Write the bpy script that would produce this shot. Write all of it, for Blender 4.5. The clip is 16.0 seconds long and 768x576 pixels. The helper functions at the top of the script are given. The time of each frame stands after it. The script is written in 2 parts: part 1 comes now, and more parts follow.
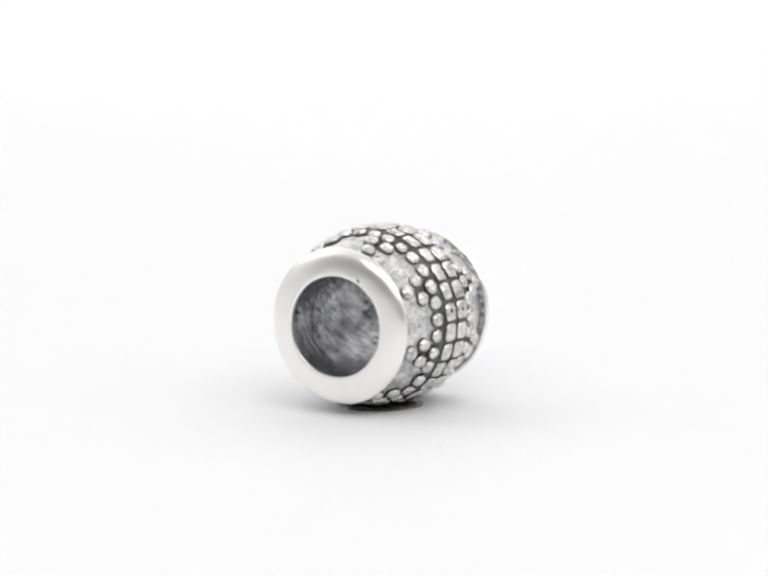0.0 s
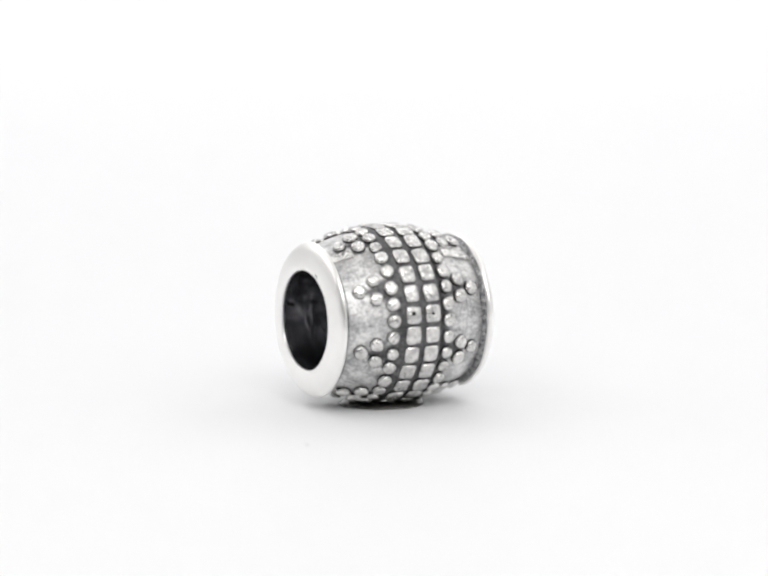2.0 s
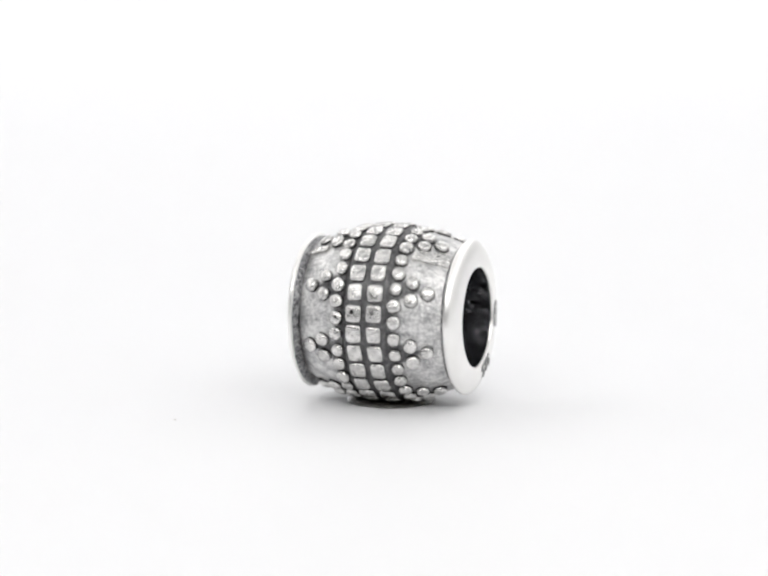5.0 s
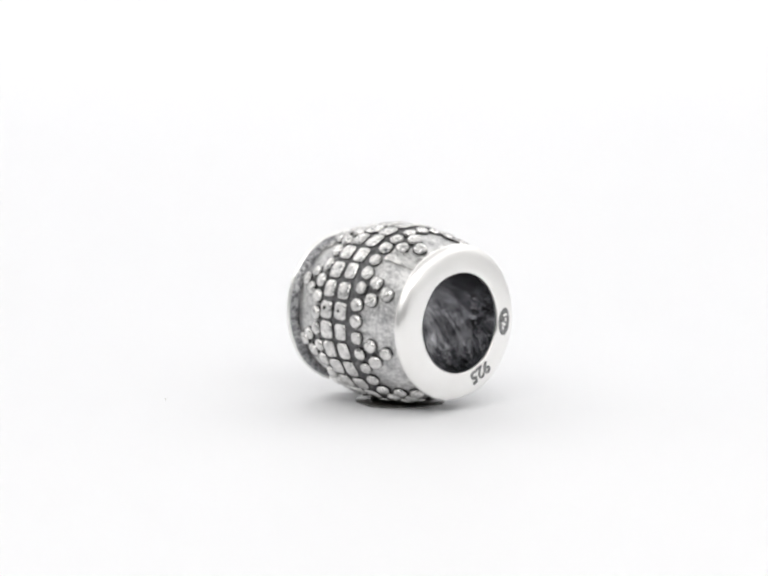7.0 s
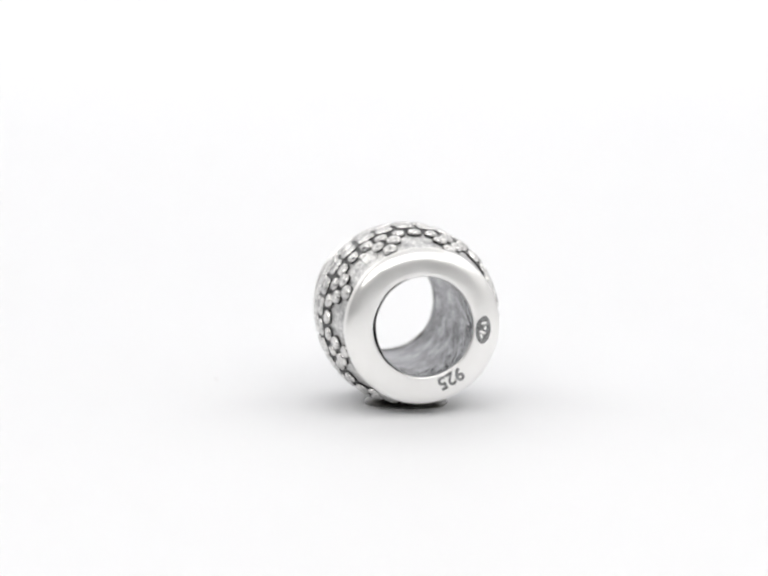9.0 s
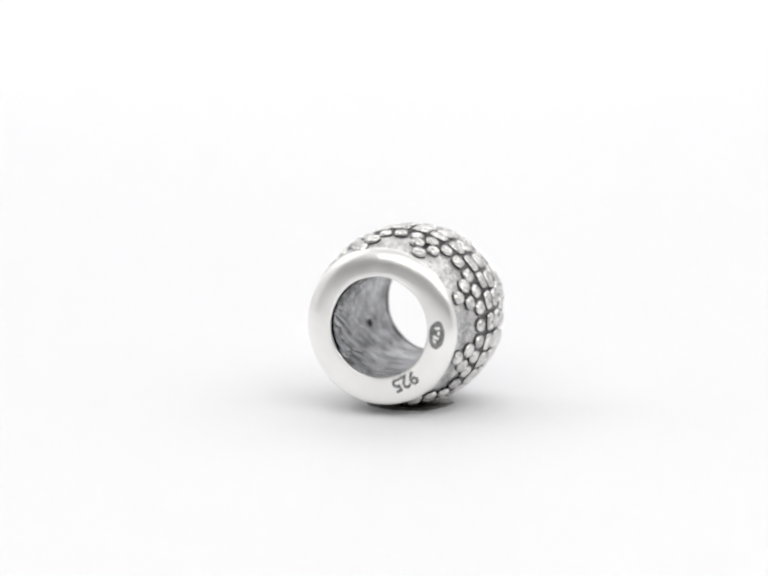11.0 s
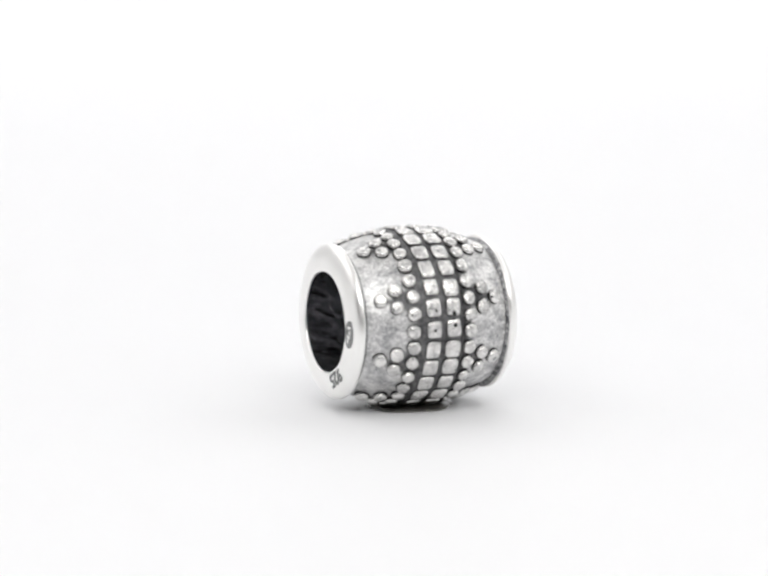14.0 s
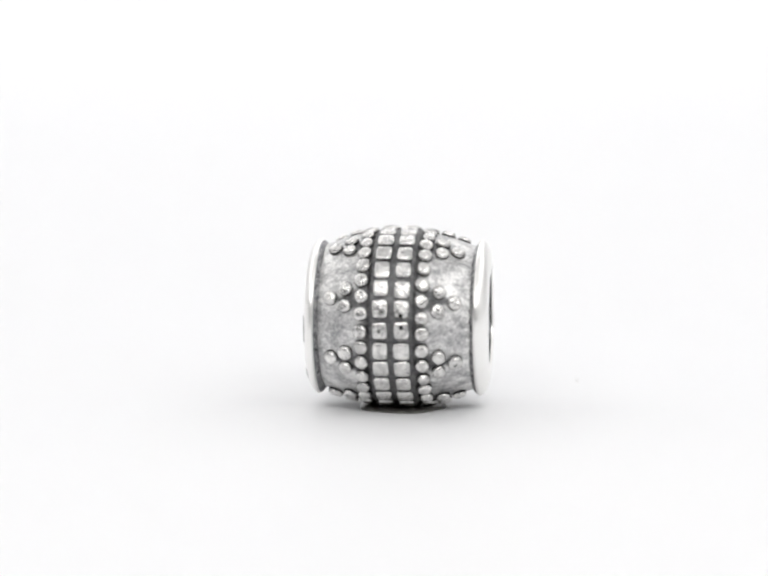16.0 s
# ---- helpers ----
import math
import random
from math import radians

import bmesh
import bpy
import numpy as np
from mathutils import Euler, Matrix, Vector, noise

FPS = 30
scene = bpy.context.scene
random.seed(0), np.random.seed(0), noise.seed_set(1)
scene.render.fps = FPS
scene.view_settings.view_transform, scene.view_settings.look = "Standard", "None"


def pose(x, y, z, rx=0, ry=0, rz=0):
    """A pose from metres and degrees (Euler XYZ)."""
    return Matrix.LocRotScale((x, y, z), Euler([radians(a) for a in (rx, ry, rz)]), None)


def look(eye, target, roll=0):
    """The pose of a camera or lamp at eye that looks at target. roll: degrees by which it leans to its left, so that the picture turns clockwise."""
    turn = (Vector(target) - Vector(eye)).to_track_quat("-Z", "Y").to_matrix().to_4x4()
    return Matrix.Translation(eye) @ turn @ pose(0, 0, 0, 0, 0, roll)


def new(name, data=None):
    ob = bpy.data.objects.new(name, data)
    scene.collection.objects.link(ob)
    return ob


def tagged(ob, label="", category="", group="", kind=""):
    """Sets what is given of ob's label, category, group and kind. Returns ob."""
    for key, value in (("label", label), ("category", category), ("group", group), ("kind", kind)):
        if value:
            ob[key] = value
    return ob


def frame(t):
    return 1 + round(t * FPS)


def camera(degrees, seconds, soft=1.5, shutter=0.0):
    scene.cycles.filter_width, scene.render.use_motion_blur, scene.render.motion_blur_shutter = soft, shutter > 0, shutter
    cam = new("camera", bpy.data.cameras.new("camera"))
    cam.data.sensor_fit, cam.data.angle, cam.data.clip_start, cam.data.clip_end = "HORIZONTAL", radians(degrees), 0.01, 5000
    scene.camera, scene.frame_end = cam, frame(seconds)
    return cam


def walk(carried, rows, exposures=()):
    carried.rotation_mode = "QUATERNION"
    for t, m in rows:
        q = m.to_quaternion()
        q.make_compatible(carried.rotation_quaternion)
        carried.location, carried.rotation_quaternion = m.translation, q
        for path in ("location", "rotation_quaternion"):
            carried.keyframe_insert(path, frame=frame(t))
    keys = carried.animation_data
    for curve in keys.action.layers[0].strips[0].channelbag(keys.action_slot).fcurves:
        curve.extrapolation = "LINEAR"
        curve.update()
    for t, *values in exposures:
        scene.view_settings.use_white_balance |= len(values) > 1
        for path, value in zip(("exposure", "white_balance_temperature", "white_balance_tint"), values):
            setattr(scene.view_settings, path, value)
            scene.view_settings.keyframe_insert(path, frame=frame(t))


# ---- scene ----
# A silver charm bead, 8.4 mm across, on a slowly turning white support in a small photo tent.
U = 0.0084 / 375          # one drawing unit of the bead, in metres
REST = 185.0              # the bead's largest radius, on which it rests, in units
CX, CY = -15.8, 25.3      # the bead's offset from the turning axis, in units
SPLAY = -2.0             # the marked end ring against the plain one, in degrees
SKEW = -2.4               # the barrel's axle against that of the end rings, in degrees

# ---- camera ----
cam = camera(13.756, 16.0, soft=2.5)
EYE = Vector((0.0, -6500 * U, (987.2 + REST) * U))
cam.data.dof.use_dof, cam.data.dof.focus_distance, cam.data.dof.aperture_fstop = True, 6500 * U, 42.0
YAW, PITCH = radians(-0.207), radians(8.141)
AIM = EYE + Vector((math.sin(YAW) * math.cos(PITCH), math.cos(YAW) * math.cos(PITCH), -math.sin(PITCH)))
walk(cam, [(0.0, look(EYE, AIM)), (16.0, look(EYE, AIM))])

# ---- light ----
world = bpy.data.worlds.new("world")
scene.world = world
world.use_nodes = True
world.node_tree.nodes["Background"].inputs["Color"].default_value = (0.9, 0.95, 1.0, 1)
world.node_tree.nodes["Background"].inputs["Strength"].default_value = 0.3


def area_lamp(name, m, sx, sy, watts, colour):
    data = bpy.data.lights.new(name, "AREA")
    data.shape, data.size, data.size_y, data.energy, data.color = "RECTANGLE", sx, sy, watts, colour
    lamp = new(name, data)
    lamp.matrix_world = m
    return lamp


WARM = (1.0, 0.99, 0.98)
area_lamp("front_strip_light", look((0, -0.46, 0.38), (0, 0.0, 0)), 0.80, 0.20, 2.18, WARM)
# unseen fill lamp, added to brighten the far part of the paper
area_lamp("rear_fill_light", look((0, 0.36, 0.34), (0, 0.26, 0)), 0.80, 0.12, 0.64, WARM)
# unseen fill lamp, added for a tighter shadow and brighter ring tops
area_lamp("roof_fill_light", look((0, 0.02, 0.61), (0, 0.021, 0)), 0.86, 0.95, 0.53, WARM)
for side, y, long, watts in ((-1, 0.11, 0.60, 0.72), (1, 0.04, 0.80, 0.80)):
    area_lamp("tent_side_light", look((side * 0.43, y, 0.29), (0, y, 0.10)), long, 0.54, watts, WARM)


# ---- materials ----
class Nodes:
    """A short way to write a node material."""

    def __init__(self, name):
        self.mat = bpy.data.materials.new(name)
        self.mat.use_nodes = True
        self.tree = self.mat.node_tree
        self.bsdf = self.tree.nodes["Principled BSDF"]

    def add(self, kind, ins=(), **props):
        n = self.tree.nodes.new(kind)
        for k, v in props.items():
            setattr(n, k, v)
        for k, v in dict(ins).items():
            self.put(n, k, v)
        return n

    def put(self, n, k, v):
        if isinstance(v, bpy.types.NodeSocket):
            self.tree.links.new(v, n.inputs[k])
        else:
            n.inputs[k].default_value = v

    def math(self, op, a, b=0.0, clamp=False):
        n = self.add("ShaderNodeMath", {0: a, 1: b}, operation=op)
        n.use_clamp = clamp
        return n.outputs[0]

    def where(self, scale=(1, 1, 1)):
        c = self.add("ShaderNodeTexCoord").outputs["Object"]
        return self.add("ShaderNodeMapping", {"Vector": c, "Scale": scale}).outputs[0]

    def noise(self, scale, detail=4, rough=0.6, vector=None):
        return self.add("ShaderNodeTexNoise", {"Vector": vector or self.where(), "Scale": scale, "Detail": detail, "Roughness": rough}).outputs["Fac"]

    def ramp(self, fac, stops):
        n = self.add("ShaderNodeValToRGB", {"Fac": fac})
        el = n.color_ramp.elements
        while len(el) < len(stops):
            el.new(0.5)
        for e, (p, c) in zip(el, stops):
            e.position, e.color = p, (c, c, c, 1) if isinstance(c, float) else (*c, 1)
        return n.outputs["Color"]

    def mix(self, fac, a, b):
        n = self.add("ShaderNodeMix", data_type="RGBA")
        self.put(n, "Factor", fac)
        for k, v in ((6, a), (7, b)):
            self.put(n, k, v)
        return n.outputs[2]

    def bump(self, height, strength, distance):
        n = self.add("ShaderNodeBump", {"Height": height, "Strength": strength, "Distance": distance})
        self.put(self.bsdf, "Normal", n.outputs[0])

    def set(self, **kw):
        for k, v in kw.items():
            self.put(self.bsdf, k.replace("_", " "), v)
        return self.mat


SILVER = (0.93, 0.92, 0.90)


def polished_silver():
    n = Nodes("polished_silver")
    fine, wide = n.noise(9000), n.noise(700)
    n.bump(n.math("ADD", n.noise(420, 2), n.math("MULTIPLY", n.noise(1800, 3), 0.35)), 0.30, 0.00012)
    rough = n.math("ADD", n.math("MULTIPLY", wide, 0.10), n.math("MULTIPLY", fine, 0.05))
    return n.set(Metallic=1.0, Base_Color=n.ramp(wide, [(0.2, (0.90, 0.89, 0.87)), (0.8, (0.95, 0.945, 0.93))]), Roughness=n.math("ADD", rough, 0.24))


def raised_silver():
    """The worn tops of the cast pattern, each one a little different, with pits that kept their oxide."""
    n = Nodes("raised_silver")
    rnd = n.add("ShaderNodeObjectInfo").outputs["Random"]
    shift = n.add("ShaderNodeVectorMath", {0: n.where(), 1: n.add("ShaderNodeCombineXYZ", {0: rnd, 1: rnd, 2: rnd}).outputs[0]}, operation="ADD").outputs[0]
    pits = n.ramp(n.noise(5200, 3, 0.6, shift), [(0.32, 1.0), (0.39, 0.0)])
    wear = n.noise(2500, 4, 0.6, shift)
    clean = n.ramp(wear, [(0.32, (0.45, 0.448, 0.442)), (0.64, (0.86, 0.85, 0.83))])
    n.bump(n.math("ADD", n.noise(5200, 5, 0.7, shift), n.math("MULTIPLY", n.noise(1900, 2, 0.5, shift), 1.6)), 0.42, 0.00009)
    return n.set(Metallic=1.0, Base_Color=n.mix(pits, clean, (0.16, 0.16, 0.165, 1)), Roughness=n.math("ADD", n.math("MULTIPLY", wear, 0.16), 0.12))


def antique_silver():
    """The barrel: brushed fields between the points of the pattern, black oxide left under the pattern itself."""
    n = Nodes("antique_silver")
    sep = n.add("ShaderNodeSeparateXYZ", {0: n.where((1 / U, 1 / U, 1 / U))})
    x, y, z = sep.outputs
    turn = n.math("ARCTAN2", z, n.math("MULTIPLY", y, -1.0))
    step = n.math("DIVIDE", n.math("SUBTRACT", turn, radians(25.0)), radians(45.0))
    zig = n.math("PINGPONG", step, 0.5)                      # 0 at a point of the pattern, 0.5 between two
    reach = n.math("SUBTRACT", 134.0, n.math("MULTIPLY", zig, 290.0))
    reach = n.math("MAXIMUM", reach, 74.0)
    rag = n.math("MULTIPLY", n.math("SUBTRACT", n.noise(2600, 4), 0.5), 34.0)
    inside = n.math("DIVIDE", n.math("ADD", n.math("SUBTRACT", reach, n.math("ABSOLUTE", x)), rag), 24.0, clamp=True)
    edge = n.math("DIVIDE", n.math("ADD", n.math("SUBTRACT", n.math("ABSOLUTE", x), 153.0), n.math("MULTIPLY", rag, 0.4)), 4.0, clamp=True)
    oxide = n.math("MULTIPLY", n.math("MAXIMUM", inside, edge), n.math("ADD", 0.62, n.math("MULTIPLY", n.noise(3300, 3), 0.5)), clamp=True)
    brushed = n.noise(1500, 5, 0.7, n.where((1.0, 2.2, 2.2)))
    stain = n.noise(1100, 4)
    grit = n.noise(7500, 3, 0.7)
    mottle = n.math("ADD", n.math("MULTIPLY", brushed, 0.35), n.math("ADD", n.math("MULTIPLY", stain, 0.35), n.math("MULTIPLY", grit, 0.3)))
    field = n.ramp(mottle, [(0.40, (0.30, 0.30, 0.31)), (0.49, (0.55, 0.548, 0.545)), (0.58, (0.84, 0.835, 0.825))])
    black = n.ramp(n.noise(6000, 3), [(0.3, (0.035, 0.035, 0.037)), (0.7, (0.12, 0.12, 0.124))])
    n.bump(n.math("ADD", brushed, grit), 0.42, 0.00009)
    return n.set(Metallic=1.0, Base_Color=n.mix(oxide, field, black), Roughness=n.math("ADD", n.math("MULTIPLY", brushed, 0.25), 0.27))


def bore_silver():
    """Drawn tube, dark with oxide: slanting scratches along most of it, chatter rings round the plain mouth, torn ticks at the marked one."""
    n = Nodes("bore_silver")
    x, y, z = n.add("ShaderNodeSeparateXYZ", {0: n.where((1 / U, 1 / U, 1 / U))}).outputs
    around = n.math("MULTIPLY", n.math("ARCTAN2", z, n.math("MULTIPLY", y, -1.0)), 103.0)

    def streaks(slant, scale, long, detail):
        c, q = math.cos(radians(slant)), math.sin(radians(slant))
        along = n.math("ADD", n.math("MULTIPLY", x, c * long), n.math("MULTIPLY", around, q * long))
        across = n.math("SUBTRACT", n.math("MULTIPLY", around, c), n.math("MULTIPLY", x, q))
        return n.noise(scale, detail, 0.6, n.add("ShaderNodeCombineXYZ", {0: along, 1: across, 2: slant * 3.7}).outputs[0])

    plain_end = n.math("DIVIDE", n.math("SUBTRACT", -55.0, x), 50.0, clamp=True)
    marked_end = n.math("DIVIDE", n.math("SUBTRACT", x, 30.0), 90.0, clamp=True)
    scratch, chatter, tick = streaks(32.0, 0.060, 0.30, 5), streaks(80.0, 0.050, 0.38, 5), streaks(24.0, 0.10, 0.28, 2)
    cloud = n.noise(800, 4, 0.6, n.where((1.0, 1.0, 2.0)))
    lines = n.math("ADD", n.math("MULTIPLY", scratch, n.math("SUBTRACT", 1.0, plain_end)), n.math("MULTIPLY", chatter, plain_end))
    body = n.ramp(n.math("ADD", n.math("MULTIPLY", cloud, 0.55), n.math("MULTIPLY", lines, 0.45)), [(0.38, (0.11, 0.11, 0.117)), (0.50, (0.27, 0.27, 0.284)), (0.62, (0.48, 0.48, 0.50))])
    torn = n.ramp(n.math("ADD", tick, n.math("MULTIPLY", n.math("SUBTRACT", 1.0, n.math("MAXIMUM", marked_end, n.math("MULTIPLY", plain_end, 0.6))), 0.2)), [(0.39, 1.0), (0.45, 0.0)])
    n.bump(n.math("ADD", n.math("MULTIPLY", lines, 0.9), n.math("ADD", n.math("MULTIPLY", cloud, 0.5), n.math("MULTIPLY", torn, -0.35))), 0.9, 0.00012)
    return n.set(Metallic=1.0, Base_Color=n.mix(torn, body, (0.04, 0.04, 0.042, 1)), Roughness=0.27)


def black_oxide():
    n = Nodes("black_oxide")
    return n.set(Metallic=1.0, Base_Color=n.ramp(n.noise(5000), [(0.3, (0.02, 0.02, 0.02)), (0.7, (0.07, 0.07, 0.07))]), Roughness=0.5)


def stamped_silver():
    n = Nodes("stamped_silver")
    return n.set(Metallic=1.0, Base_Color=n.ramp(n.noise(7000), [(0.35, (0.10, 0.10, 0.10)), (0.65, (0.40, 0.40, 0.40))]), Roughness=0.45)


def solder_seam():
    n = Nodes("solder_seam")
    grit = n.noise(5200, 4, 0.7)
    n.bump(grit, 0.5, 0.00012)
    return n.set(Metallic=1.0, Base_Color=n.ramp(grit, [(0.38, (0.10, 0.10, 0.105)), (0.52, (0.34, 0.34, 0.35)), (0.66, (0.62, 0.62, 0.62))]), Roughness=0.42)


def white_paper():
    n = Nodes("white_paper")
    n.bump(n.noise(2500, 4), 0.08, 0.00005)
    return n.set(Base_Color=n.ramp(n.noise(14, 3), [(0.3, (0.835, 0.84, 0.855)), (0.7, (0.85, 0.853, 0.862))]), Roughness=0.6, Specular_IOR_Level=0.3)


def tent_cloth():
    n = Nodes("tent_cloth")
    n.bump(n.noise(900, 3), 0.2, 0.0004)
    return n.set(Base_Color=n.ramp(n.noise(6, 3), [(0.3, (0.80, 0.80, 0.80)), (0.7, (0.84, 0.84, 0.84))]), Roughness=0.9)


def grey_cloth():
    n = Nodes("grey_cloth")
    n.bump(n.noise(700, 3), 0.2, 0.0004)
    return n.set(Base_Color=n.ramp(n.noise(5, 3), [(0.3, (0.12, 0.12, 0.123)), (0.7, (0.15, 0.15, 0.15))]), Roughness=0.9)


def adhesive():
    n = Nodes("adhesive")
    # clear glue, coloured dark for the shadow and reflection of the bead above
    dark_tone = n.noise(2600, 4)
    n.bump(n.noise(1700, 3), 0.35, 0.00012)
    return n.set(Base_Color=n.ramp(dark_tone, [(0.35, (0.035, 0.033, 0.030)), (0.66, (0.13, 0.125, 0.11))]), Roughness=0.28, Coat_Weight=0.2, Coat_Roughness=0.12)


def dust():
    n = Nodes("dust")
    return n.set(Base_Color=n.ramp(n.noise(20000), [(0.3, (0.45, 0.43, 0.40)), (0.7, (0.58, 0.56, 0.52))]), Roughness=0.9)


POLISHED, RAISED, ANTIQUE, BORE, OXIDE = polished_silver(), raised_silver(), antique_silver(), bore_silver(), black_oxide()
STAMP, SEAM = stamped_silver(), solder_seam()
PAPER, CLOTH, GREY, DUST, TACK = white_paper(), tent_cloth(), grey_cloth(), dust(), adhesive()


# ---- building ----
def mesh_of(name, verts, faces, material, smooth=True):
    me = bpy.data.meshes.new(name)
    me.from_pydata([tuple(v) for v in verts], [], faces)
    me.validate()
    me.materials.append(material)
    me.polygons.foreach_set("use_smooth", [smooth] * len(me.polygons))
    me.update()
    return me


def part(name, me, parent, m=None, label=""):
    ob = new(name, me)
    ob.parent = parent
    if m is not None:
        ob.matrix_basis = m
    return tagged(ob, label) if label else ob


def lathe(name, profile, material, around=192, wobble=0.0, seed=0.0, lean=0.0, splay=0.0):
    """A closed or open profile of (x, radius), in units, turned about the x axis. lean: by how much its inner edge follows a skewed neighbour; splay: the slant of its far end."""
    verts, faces, n = [], [], len(profile)
    for i in range(around):
        a = 2 * math.pi * i / around
        for x, r in profile:
            k = wobble * noise.noise((x * 0.02 + seed, math.cos(a) * 2.4, math.sin(a) * 2.4))
            slip = lean * math.cos(a) * r * min(1.0, max(0.0, (183.0 - abs(x)) / 22.0)) + splay * math.cos(a) * r * max(0.0, x / 187.0)
            verts.append(((x + slip) * U, -math.cos(a) * (r + k) * U, math.sin(a) * (r + k) * U))
    for i in range(around):
        j = (i + 1) % around
        for k in range(n - 1):
            faces.append((i * n + k, i * n + k + 1, j * n + k + 1, j * n + k))
    return mesh_of(name, verts, faces, material)


# ---- the tent ----
def sweep():
    """A white sheet that lies flat under the bead and curves up behind it."""
    path = [(-0.60, 0.0), (-0.3, 0.0), (0.0, 0.0), (0.2, 0.0), (0.30, 0.0)]
    path += [(0.30 + 0.18 * math.sin(a), 0.18 - 0.18 * math.cos(a)) for a in np.linspace(0.08, math.pi / 2, 20)]
    path += [(0.48, 0.40), (0.48, 0.62)]
    verts = [(x, y, z) for y, z in path for x in (-0.45, 0.45)]
    faces = [(2 * k, 2 * k + 1, 2 * k + 3, 2 * k + 2) for k in range(len(path) - 1)]
    ob = new("ground", mesh_of("ground", verts, faces, PAPER))
    thick = ob.modifiers.new("thickness", "SOLIDIFY")
    thick.thickness, thick.offset = 0.0006, -1
    return tagged(ob, "seamless matt white paper sheet curving up behind", "ground", kind="structure")


def panel(name, size, m, material, label):
    bm = bmesh.new()
    bmesh.ops.create_cube(bm, size=1.0)
    bmesh.ops.scale(bm, vec=size, verts=bm.verts)
    me = bpy.data.meshes.new(name)
    bm.to_mesh(me)
    bm.free()
    me.materials.append(material)
    ob = new(name, me)
    ob.matrix_basis = m
    return tagged(ob, label, "wall", kind="structure")


sweep()
panel("wall_left", (0.01, 0.74, 0.64), pose(-0.46, 0.18, 0.315), CLOTH, "plain white cloth side of the photo tent")
# unseen grey panel, added so that left-facing silver reflects something darker
panel("wall_left_dark", (0.01, 0.456, 0.64), pose(-0.46, -0.42, 0.315), GREY, "plain grey cloth panel, unseen, added to darken reflections from the left front")
panel("wall_right", (0.01, 1.20, 0.64), pose(0.46, -0.05, 0.315), CLOTH, "plain white cloth side of the photo tent")
# unseen panel in place of a dim room, added to grey the front reflections
panel("wall_front_dark", (0.91, 0.01, 0.64), pose(0, -0.61, 0.315), GREY, "plain grey panel behind the camera, unseen, added to darken front reflections")
panel("ceiling", (0.91, 1.20, 0.01), pose(0, -0.05, 0.635), CLOTH, "plain white cloth roof of the photo tent")


# ---- the bead ----
def barrel_radius(x):
    """The raised waist band under the blocks, and the flanks that fall to the end rings."""
    waist = min(1.0, max(0.0, (50.0 - abs(x)) / 10.0))
    waist = waist * waist * (3 - 2 * waist)
    flank = 174.5 - 31.5 * (abs(x) / 158.0) ** 2.3
    return flank + waist * (179.6 - flank)


def pad(name, sx, sy, high, square, seed, material, around=16, foot=None):
    """A cast bump with steep sides and a rounded top: half widths sx, sy and height, in units, on the plane z = 0."""
    rings = [(1.04, -5.0), (1.0, 0.30 * high), (0.96, 0.58 * high), (0.86, 0.83 * high), (0.66, 0.95 * high), (0.35, high)]
    verts, faces = [], []
    for k, (wide, z) in enumerate(rings):
        for i in range(around):
            a = 2 * math.pi * (i + 0.5) / around
            c, s = math.cos(a), math.sin(a)
            r = (abs(c) ** square + abs(s) ** square) ** (-1 / square)
            r *= 1 + 0.07 * noise.noise((c * 1.3 + seed * 7, s * 1.3, 0.0))
            lift = 0.06 * high * noise.noise((c * wide * 2, s * wide * 2, seed * 5.0)) if k > 1 else 0.0
            verts.append((c * r * wide * sx * U, s * r * wide * sy * U, (z + lift) * U))
    for k in range(len(rings) - 1):
        for i in range(around):
            j = (i + 1) % around
            faces.append((k * around + i, k * around + j, (k + 1) * around + j, (k + 1) * around + i))
    verts.append((0, 0, high * 1.02 * U))
    top, last = len(rings) * around, (len(rings) - 1) * around
    faces += [(last + i, last + (i + 1) % around, top) for i in range(around)]
    me = mesh_of(name, verts, faces, material)
    if foot:
        me.materials.append(foot)
        me.polygons.foreach_set("material_index", [1 if k < around else 0 for k in range(len(me.polygons))])
    return me


def on_barrel(x, degrees_up, sink=0.0, grow=(1, 1, 1), spin=0.0):
    """The pose of a bump on the barrel: its z outward, its x along the axle."""
    a = radians(degrees_up)
    out = Vector((0, -math.cos(a), math.sin(a)))
    lean = math.atan(31.5 * 2.3 / 158.0 * (abs(x) / 158.0) ** 1.3) * (1 if x > 0 else -1) * (abs(x) > 40)
    normal = (out * math.cos(lean) + Vector((1, 0, 0)) * math.sin(lean)).normalized()
    side = out.cross(Vector((1, 0, 0))).normalized()
    along = side.cross(normal).normalized()
    m = Matrix((along, side, normal)).transposed().to_4x4()
    place = Vector((x, 0, 0)) + out * (barrel_radius(x) - sink)
    return Matrix.Translation(place * U) @ m @ pose(0, 0, 0, 0, 0, spin) @ Matrix.Diagonal((*grow, 1))


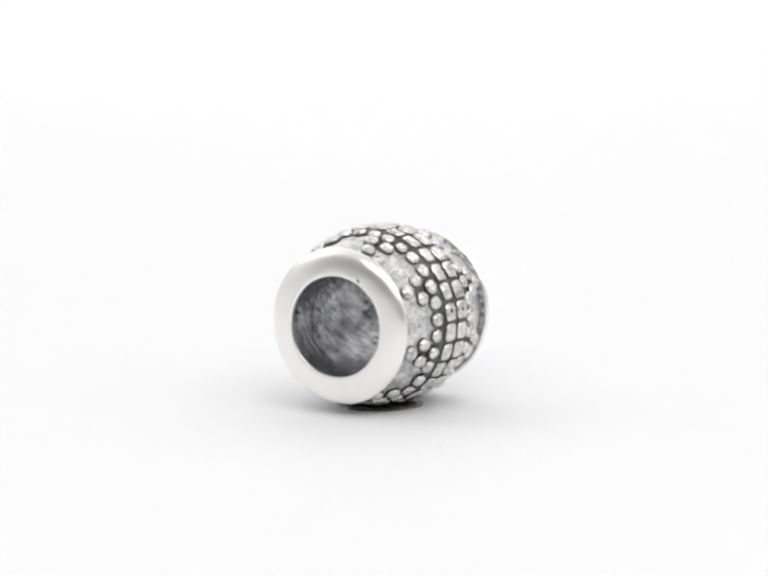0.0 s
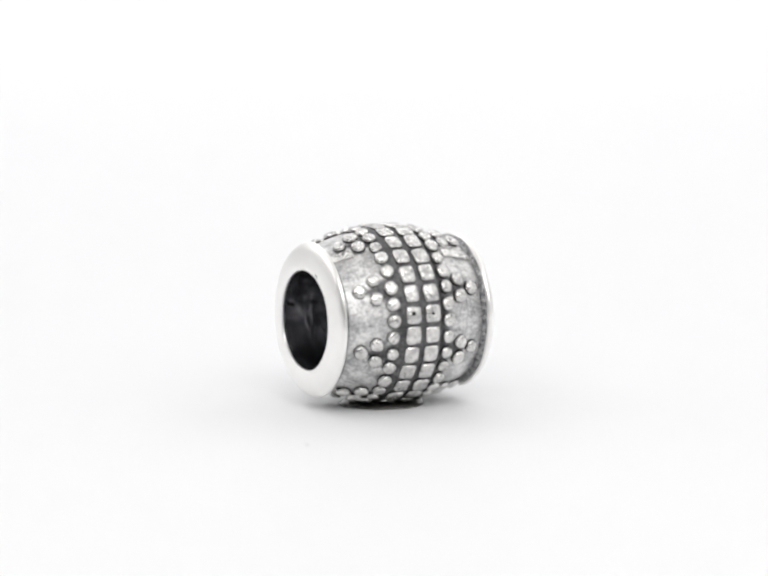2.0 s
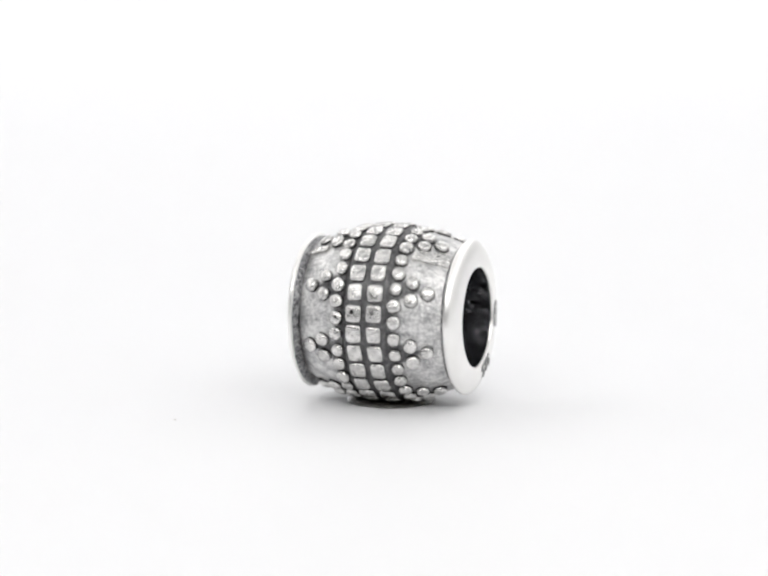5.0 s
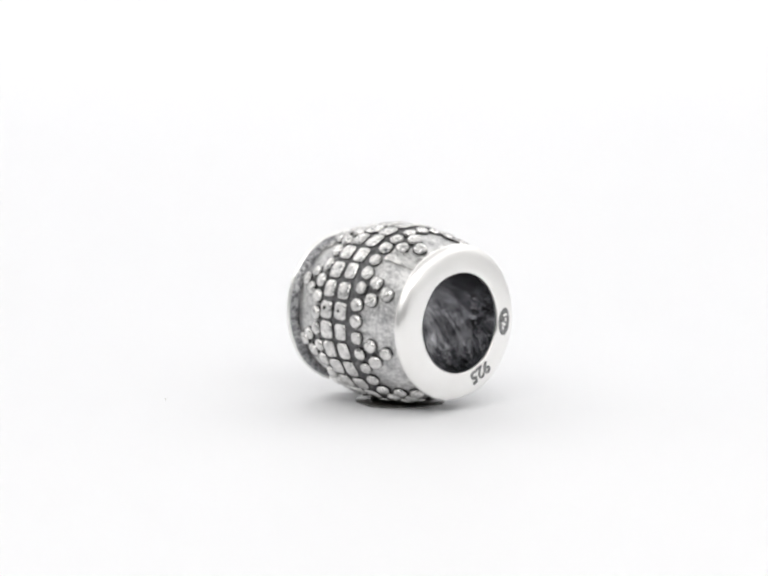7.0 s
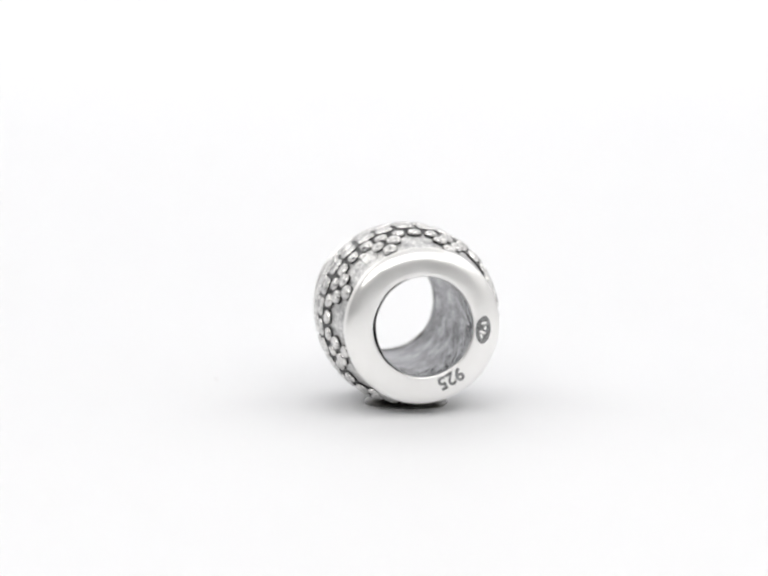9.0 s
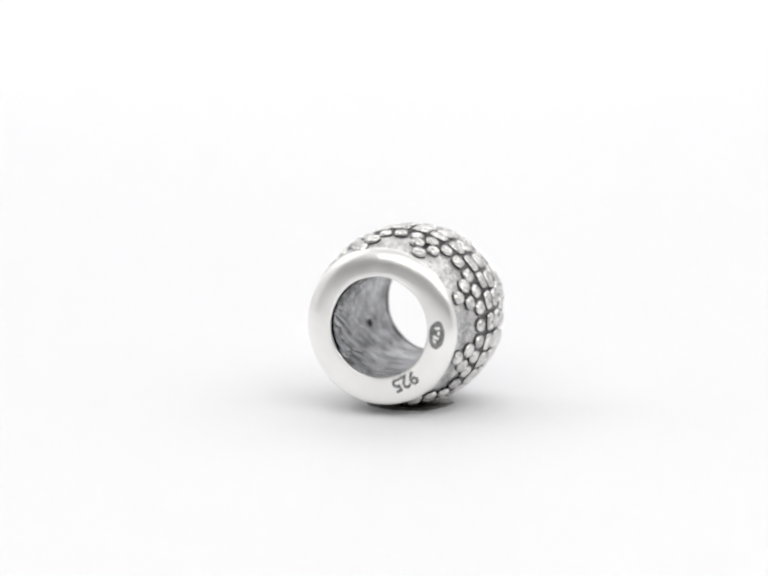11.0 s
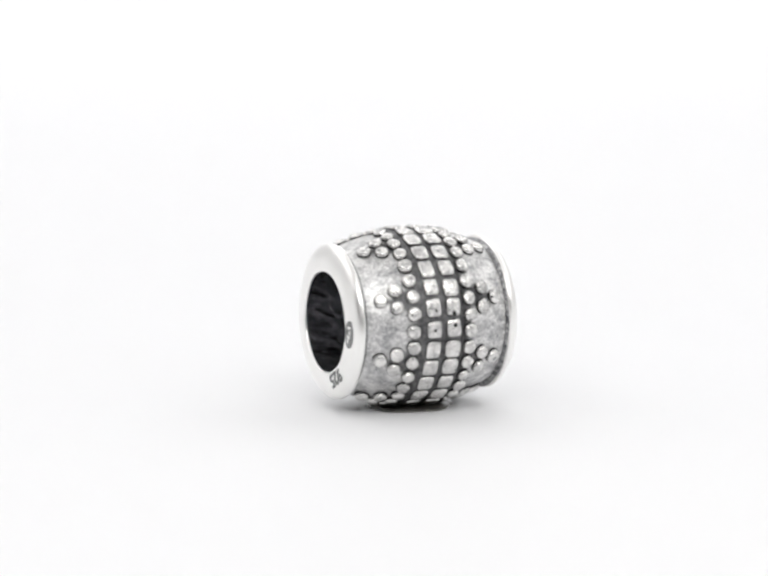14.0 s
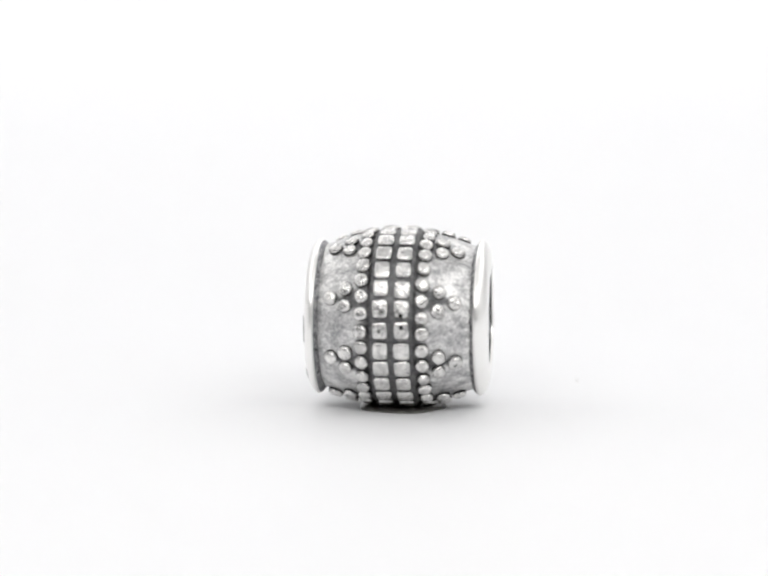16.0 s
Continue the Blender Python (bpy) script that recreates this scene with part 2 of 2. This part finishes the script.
def patch(name, x0, x1, a0, a1, high, material):
    """A thin raised flake of the casting that follows the barrel."""
    nx, na = 8, 8
    verts, faces = [], []
    for layer in (-3.0, high):
        for i in range(nx + 1):
            for j in range(na + 1):
                x = x0 + (x1 - x0) * i / nx
                a = radians(a0 + (a1 - a0) * j / na + 1.2 * noise.noise((x * 0.06, j * 0.5, 3.0)))
                drop = 0.0 if layer < 0 else high * 0.75 * j / na
                r = barrel_radius(x) + layer - drop + (2.2 * noise.noise((x * 0.13, j * 0.9, 8.0)) if layer > 0 else 0)
                verts.append((x * U, -math.cos(a) * r * U, math.sin(a) * r * U))
    n1, top = na + 1, (nx + 1) * (na + 1)
    for i in range(nx):
        for j in range(na):
            faces.append((top + i * n1 + j, top + (i + 1) * n1 + j, top + (i + 1) * n1 + j + 1, top + i * n1 + j + 1))
    rim = [i * n1 for i in range(nx + 1)] + [nx * n1 + j for j in range(1, n1)] + [i * n1 + na for i in range(nx - 1, -1, -1)] + list(range(na - 1, 0, -1))
    for a, b in zip(rim, rim[1:] + rim[:1]):
        faces.append((a, b, top + b, top + a))
    return mesh_of(name, verts, faces, material, smooth=False)


def text_mesh(body, size, deep, material):
    cu = bpy.data.curves.new("digits", "FONT")
    cu.body, cu.size, cu.extrude, cu.align_x, cu.align_y, cu.offset = body, size, deep, "CENTER", "CENTER", 0.9 * U
    ob = new("digits", cu)
    me = bpy.data.meshes.new_from_object(ob.evaluated_get(bpy.context.evaluated_depsgraph_get()))
    bpy.data.objects.remove(ob)
    me.materials.clear()
    me.materials.append(material)
    return me


def end_face(r, degrees_up, tangent_turn=0.0):
    """A pose on the marked end: x to the right and y up as one reads it with the tops outward, z out of the metal."""
    a = radians(degrees_up)
    up = Vector((0, -math.cos(a), math.sin(a)))
    outward = Vector((1, 0, 0))
    right = up.cross(outward)
    m = Matrix((right, up, outward)).transposed().to_4x4()
    return Matrix.Translation((183.1 * U, up.y * r * U, up.z * r * U)) @ m @ pose(0, 0, 0, -6, 0, tangent_turn)


def charm_bead():
    bead = new("charm_bead")
    bead.empty_display_size = 0.004
    tagged(bead, "antiqued sterling silver barrel charm bead with granulated pattern", "bead")
    hub = Matrix.Translation((2.6 * U, 1.0 * U, (REST + 2.6) * U)) @ pose(0, 0, 0, 0, 0, SKEW)
    axle = Matrix.Translation((0, 0, (REST + 1.0) * U))      # the bore sits a little high
    marked_axle = axle @ pose(4.0 * U, 0, 0, 0, 0, SPLAY)      # the marked end is not quite square to the plain one
    lean, marked_lean = math.sin(radians(SKEW)), math.sin(radians(SKEW - SPLAY))

    barrel = part("barrel", lathe("barrel", [(x, barrel_radius(x)) for x in np.linspace(-162, 162, 109)], ANTIQUE, 192, 1.6), bead, hub,
                  "brushed grey silver barrel with black oxide in the pattern")
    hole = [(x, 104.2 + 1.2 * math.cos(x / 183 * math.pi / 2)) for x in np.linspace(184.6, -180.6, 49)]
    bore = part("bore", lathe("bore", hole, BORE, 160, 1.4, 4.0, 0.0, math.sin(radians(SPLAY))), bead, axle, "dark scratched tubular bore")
    ring = [(154, 140), (158.0, 150.0), (158.8, 155.6), (160.4, 159.0), (163.6, 160.2), (167, 159.4), (171, 156.4), (175, 151.6), (178.4, 144.5), (180.8, 135.5), (182.4, 125),
            (183.4, 114), (183.7, 107.5), (183.4, 104.6), (182.0, 103.0), (178.5, 103.0)]
    near = part("end_ring", lathe("end_ring", ring, POLISHED, 192, 1.2, 9.0, marked_lean), bead, marked_axle, "polished plain silver end ring with hallmarks")
    plain = part("end_ring", lathe("end_ring", [(-x, r) for x, r in reversed(ring)], POLISHED, 192, 1.8, 17.0, lean), bead, axle, "polished plain silver end ring")

    seat = [(149.0, 141), (151, 146.5), (153.6, 151.0), (156.5, 154.2), (159.6, 156.4)]
    for side in (1, -1):
        part("ring_seat", lathe("ring_seat", [(side * x, q) for x, q in seat[::side]], SEAM, 160, 2.0, 23.0 * side, marked_lean if side > 0 else lean), bead, marked_axle if side > 0 else axle, "dark oxidised solder seam")

    # hallmarks on one end ring
    part("hallmark_digits", text_mesh("925", 38 * U, 0.9 * U, STAMP), near, end_face(120, -117.5), "dark stamped fineness digits")
    oval = part("hallmark_oval", pad("hallmark_oval", 28, 16, 0.5, 2.0, 1.0, STAMP, 32), near, end_face(123, -175.7), "dark stamped oval maker's mark")
    bars = [pad("oval_bar", w, h, 1.2, 2.4, k, POLISHED, 12) for k, (w, h) in enumerate(((3.0, 6.5), (4.6, 2.6), (2.8, 7.5), (5.0, 2.4)))]
    for bar, x, y, spin in zip(bars, (-14, -4, 5, 13), (1, 4, -1, -3), (12, -8, -18, 30)):
        part("oval_bar", bar, oval, pose(x * U, y * U, 0, 0, 0, spin))

    # two rows of blocks round the waist
    blocks = [pad("block", 16.6, 18.4, 7.6, 5.0, s, RAISED, 20, OXIDE) for s in range(5)]
    count = 27
    for i in range(count):
        for x in (-21.5, 21.5):
            g = [1 + random.uniform(-0.05, 0.05) for _ in range(2)]
            part("block", random.choice(blocks), bead,
                 hub @ on_barrel(x, 7.2 + 360 / count * i + random.uniform(-0.5, 0.5), 0, (*g, random.uniform(0.92, 1.05)), random.uniform(-3, 3)))

    # grains: a ring of 32 on each side, with eight triangles that point to the end rings
    grains = [pad("grain", 14.6, 14.6, 11.5, 2.2, s + 10, RAISED, 16, OXIDE) for s in range(5)]

    def grain(x, a):
        g = random.uniform(0.93, 1.06)
        part("grain", random.choice(grains), bead, hub @ on_barrel(x + random.uniform(-1, 1), a + random.uniform(-0.5, 0.5), 0, (g, g * random.uniform(0.95, 1.05), g), random.uniform(0, 360)))

    for side, start in ((-1, 26.0), (1, 23.9)):
        for k in range(8):
            a = start + 45 * k
            grain(side * 125, a)
            for d in (-6.2, 6.2):
                grain(side * 94, a + d)
            for d in (-11.25, 0, 11.25, 22.5):
                grain(side * 61.3, a + d)

    # pits that kept their oxide, and a nick in the plain end ring
    pit = pad("pit", 4.6, 5.2, 0.5, 2.0, 31.0, OXIDE, 12)
    for x, a, g in ((-24.0, 7.7, 0.95), (20.0, 7.1, 0.7), (-21.0, 171.0, 0.9), (-22.5, 178.4, 0.9), (19.0, 168.6, 0.6), (22.0, 181.0, 0.7), (-61.0, 15.0, 0.5), (-60.0, 4.5, 0.5)):
        part("pit", pit, bead, hub @ on_barrel(x, a, -7.7 if abs(x) < 40 else -11.4, (g, g, 1), 20))
    a = radians(61)
    nick = Matrix.Translation((-183.5 * U, -math.cos(a) * 111 * U, math.sin(a) * 111 * U)) @ pose(0, 0, 0, 0, -90, 0) @ pose(0, 0, 0, 0, 0, 35)
    part("nick", pad("nick", 5.0, 2.2, 0.5, 2.0, 37.0, OXIDE, 12), plain, nick)

    a = radians(-16)
    hollow = Matrix.Translation((-51 * U, -math.cos(a) * 103.5 * U, math.sin(a) * 103.5 * U)) @ Vector((0, math.cos(a), -math.sin(a))).to_track_quat("Z", "X").to_matrix().to_4x4()
    part("bore_pit", pad("bore_pit", 8.0, 5.0, 1.2, 2.0, 41.0, OXIDE, 12), bore, hollow)

    part("casting_flake", patch("casting_flake", 80, 154, 48.5, 62, 6.0, RAISED), barrel, None, "bright raised casting flake")
    part("casting_flake", patch("casting_flake", -154, -112, 56, 65, 5.0, RAISED), barrel, None, "bright raised casting flake")
    return bead


def adhesive_dab():
    """A pressed dab of clear adhesive that keeps the bead from rolling; its dark colour holds the bead's contact shadow
    and reflection.
    """
    around, verts, faces = 72, [], []
    rings = [(1.0, 0.0), (1.01, 1.6), (0.99, 3.4), (0.95, 4.8), (0.88, 5.4), (0.74, 5.6), (0.55, 6.4), (0.3, 7.0)]
    for wide, z in rings:
        for i in range(around):
            a = 2 * math.pi * i / around
            c, q = math.cos(a), math.sin(a)
            r = 89 * (1 + 0.10 * noise.noise((c * 1.7 + 5, q * 1.7, 2.0)) + 0.03 * noise.noise((c * 5, q * 5, 7.0)))
            wave = 1 + 0.25 * noise.noise((c * wide * 3.2, q * wide * 3.2, 4.0)) if z else 0
            verts.append((c * r * wide * U, q * r * wide * U, z * wave * U))
    n = len(rings)
    for k in range(n - 1):
        for i in range(around):
            j = (i + 1) % around
            faces.append((k * around + i, k * around + j, (k + 1) * around + j, (k + 1) * around + i))
    verts += [(0, 0, 7.2 * U), (0, 0, 0)]
    top, last = n * around, (n - 1) * around
    faces += [(last + i, last + (i + 1) % around, top) for i in range(around)]
    faces += [((i + 1) % around, i, top + 1) for i in range(around)]
    return tagged(new("adhesive_dab", mesh_of("adhesive_dab", verts, faces, TACK)), "small glossy dab of clear adhesive under the bead, contact shadow and reflection in its dark colour", "adhesive")


def dust_speck():
    bm = bmesh.new()
    bmesh.ops.create_icosphere(bm, subdivisions=2, radius=2.0 * U)
    for v in bm.verts:
        v.co *= 1 + 0.5 * noise.noise(v.co / U * 0.4)
        v.co.z *= 0.6
    low = min(v.co.z for v in bm.verts)
    bmesh.ops.translate(bm, vec=(0, 0, -low), verts=bm.verts)
    me = bpy.data.meshes.new("dust_speck")
    bm.to_mesh(me)
    bm.free()
    me.materials.append(DUST)
    return tagged(new("dust_speck", me), "tiny grey-brown dust speck on the white sheet", "dust")


bead = charm_bead()
dab = adhesive_dab()
speck = dust_speck()

# ---- the slow turn, clockwise from above: seconds and degrees ----
TURN = [(0.0, 60.0), (2.0, 29.0), (4.0, -2.0), (5.2, -19.9), (6.5, -38.8), (8.5, -69.1), (9.7, -87.7), (11.0, -107.5),
        (13.5, -145.8), (16.0, -184.4)]


def motions():
    walk(bead, [(t, pose(0, 0, 0, 0, 0, a) @ pose(CX * U, CY * U, 0)) for t, a in TURN])
    walk(dab, [(t, pose(0, 0, 0, 0, 0, a) @ pose(-17 * U, 28 * U, 0)) for t, a in TURN])
    walk(speck, [(t, pose(0, 0, 0, 0, 0, a) @ pose(-369 * U, -313 * U, 0)) for t, a in TURN])


motions()
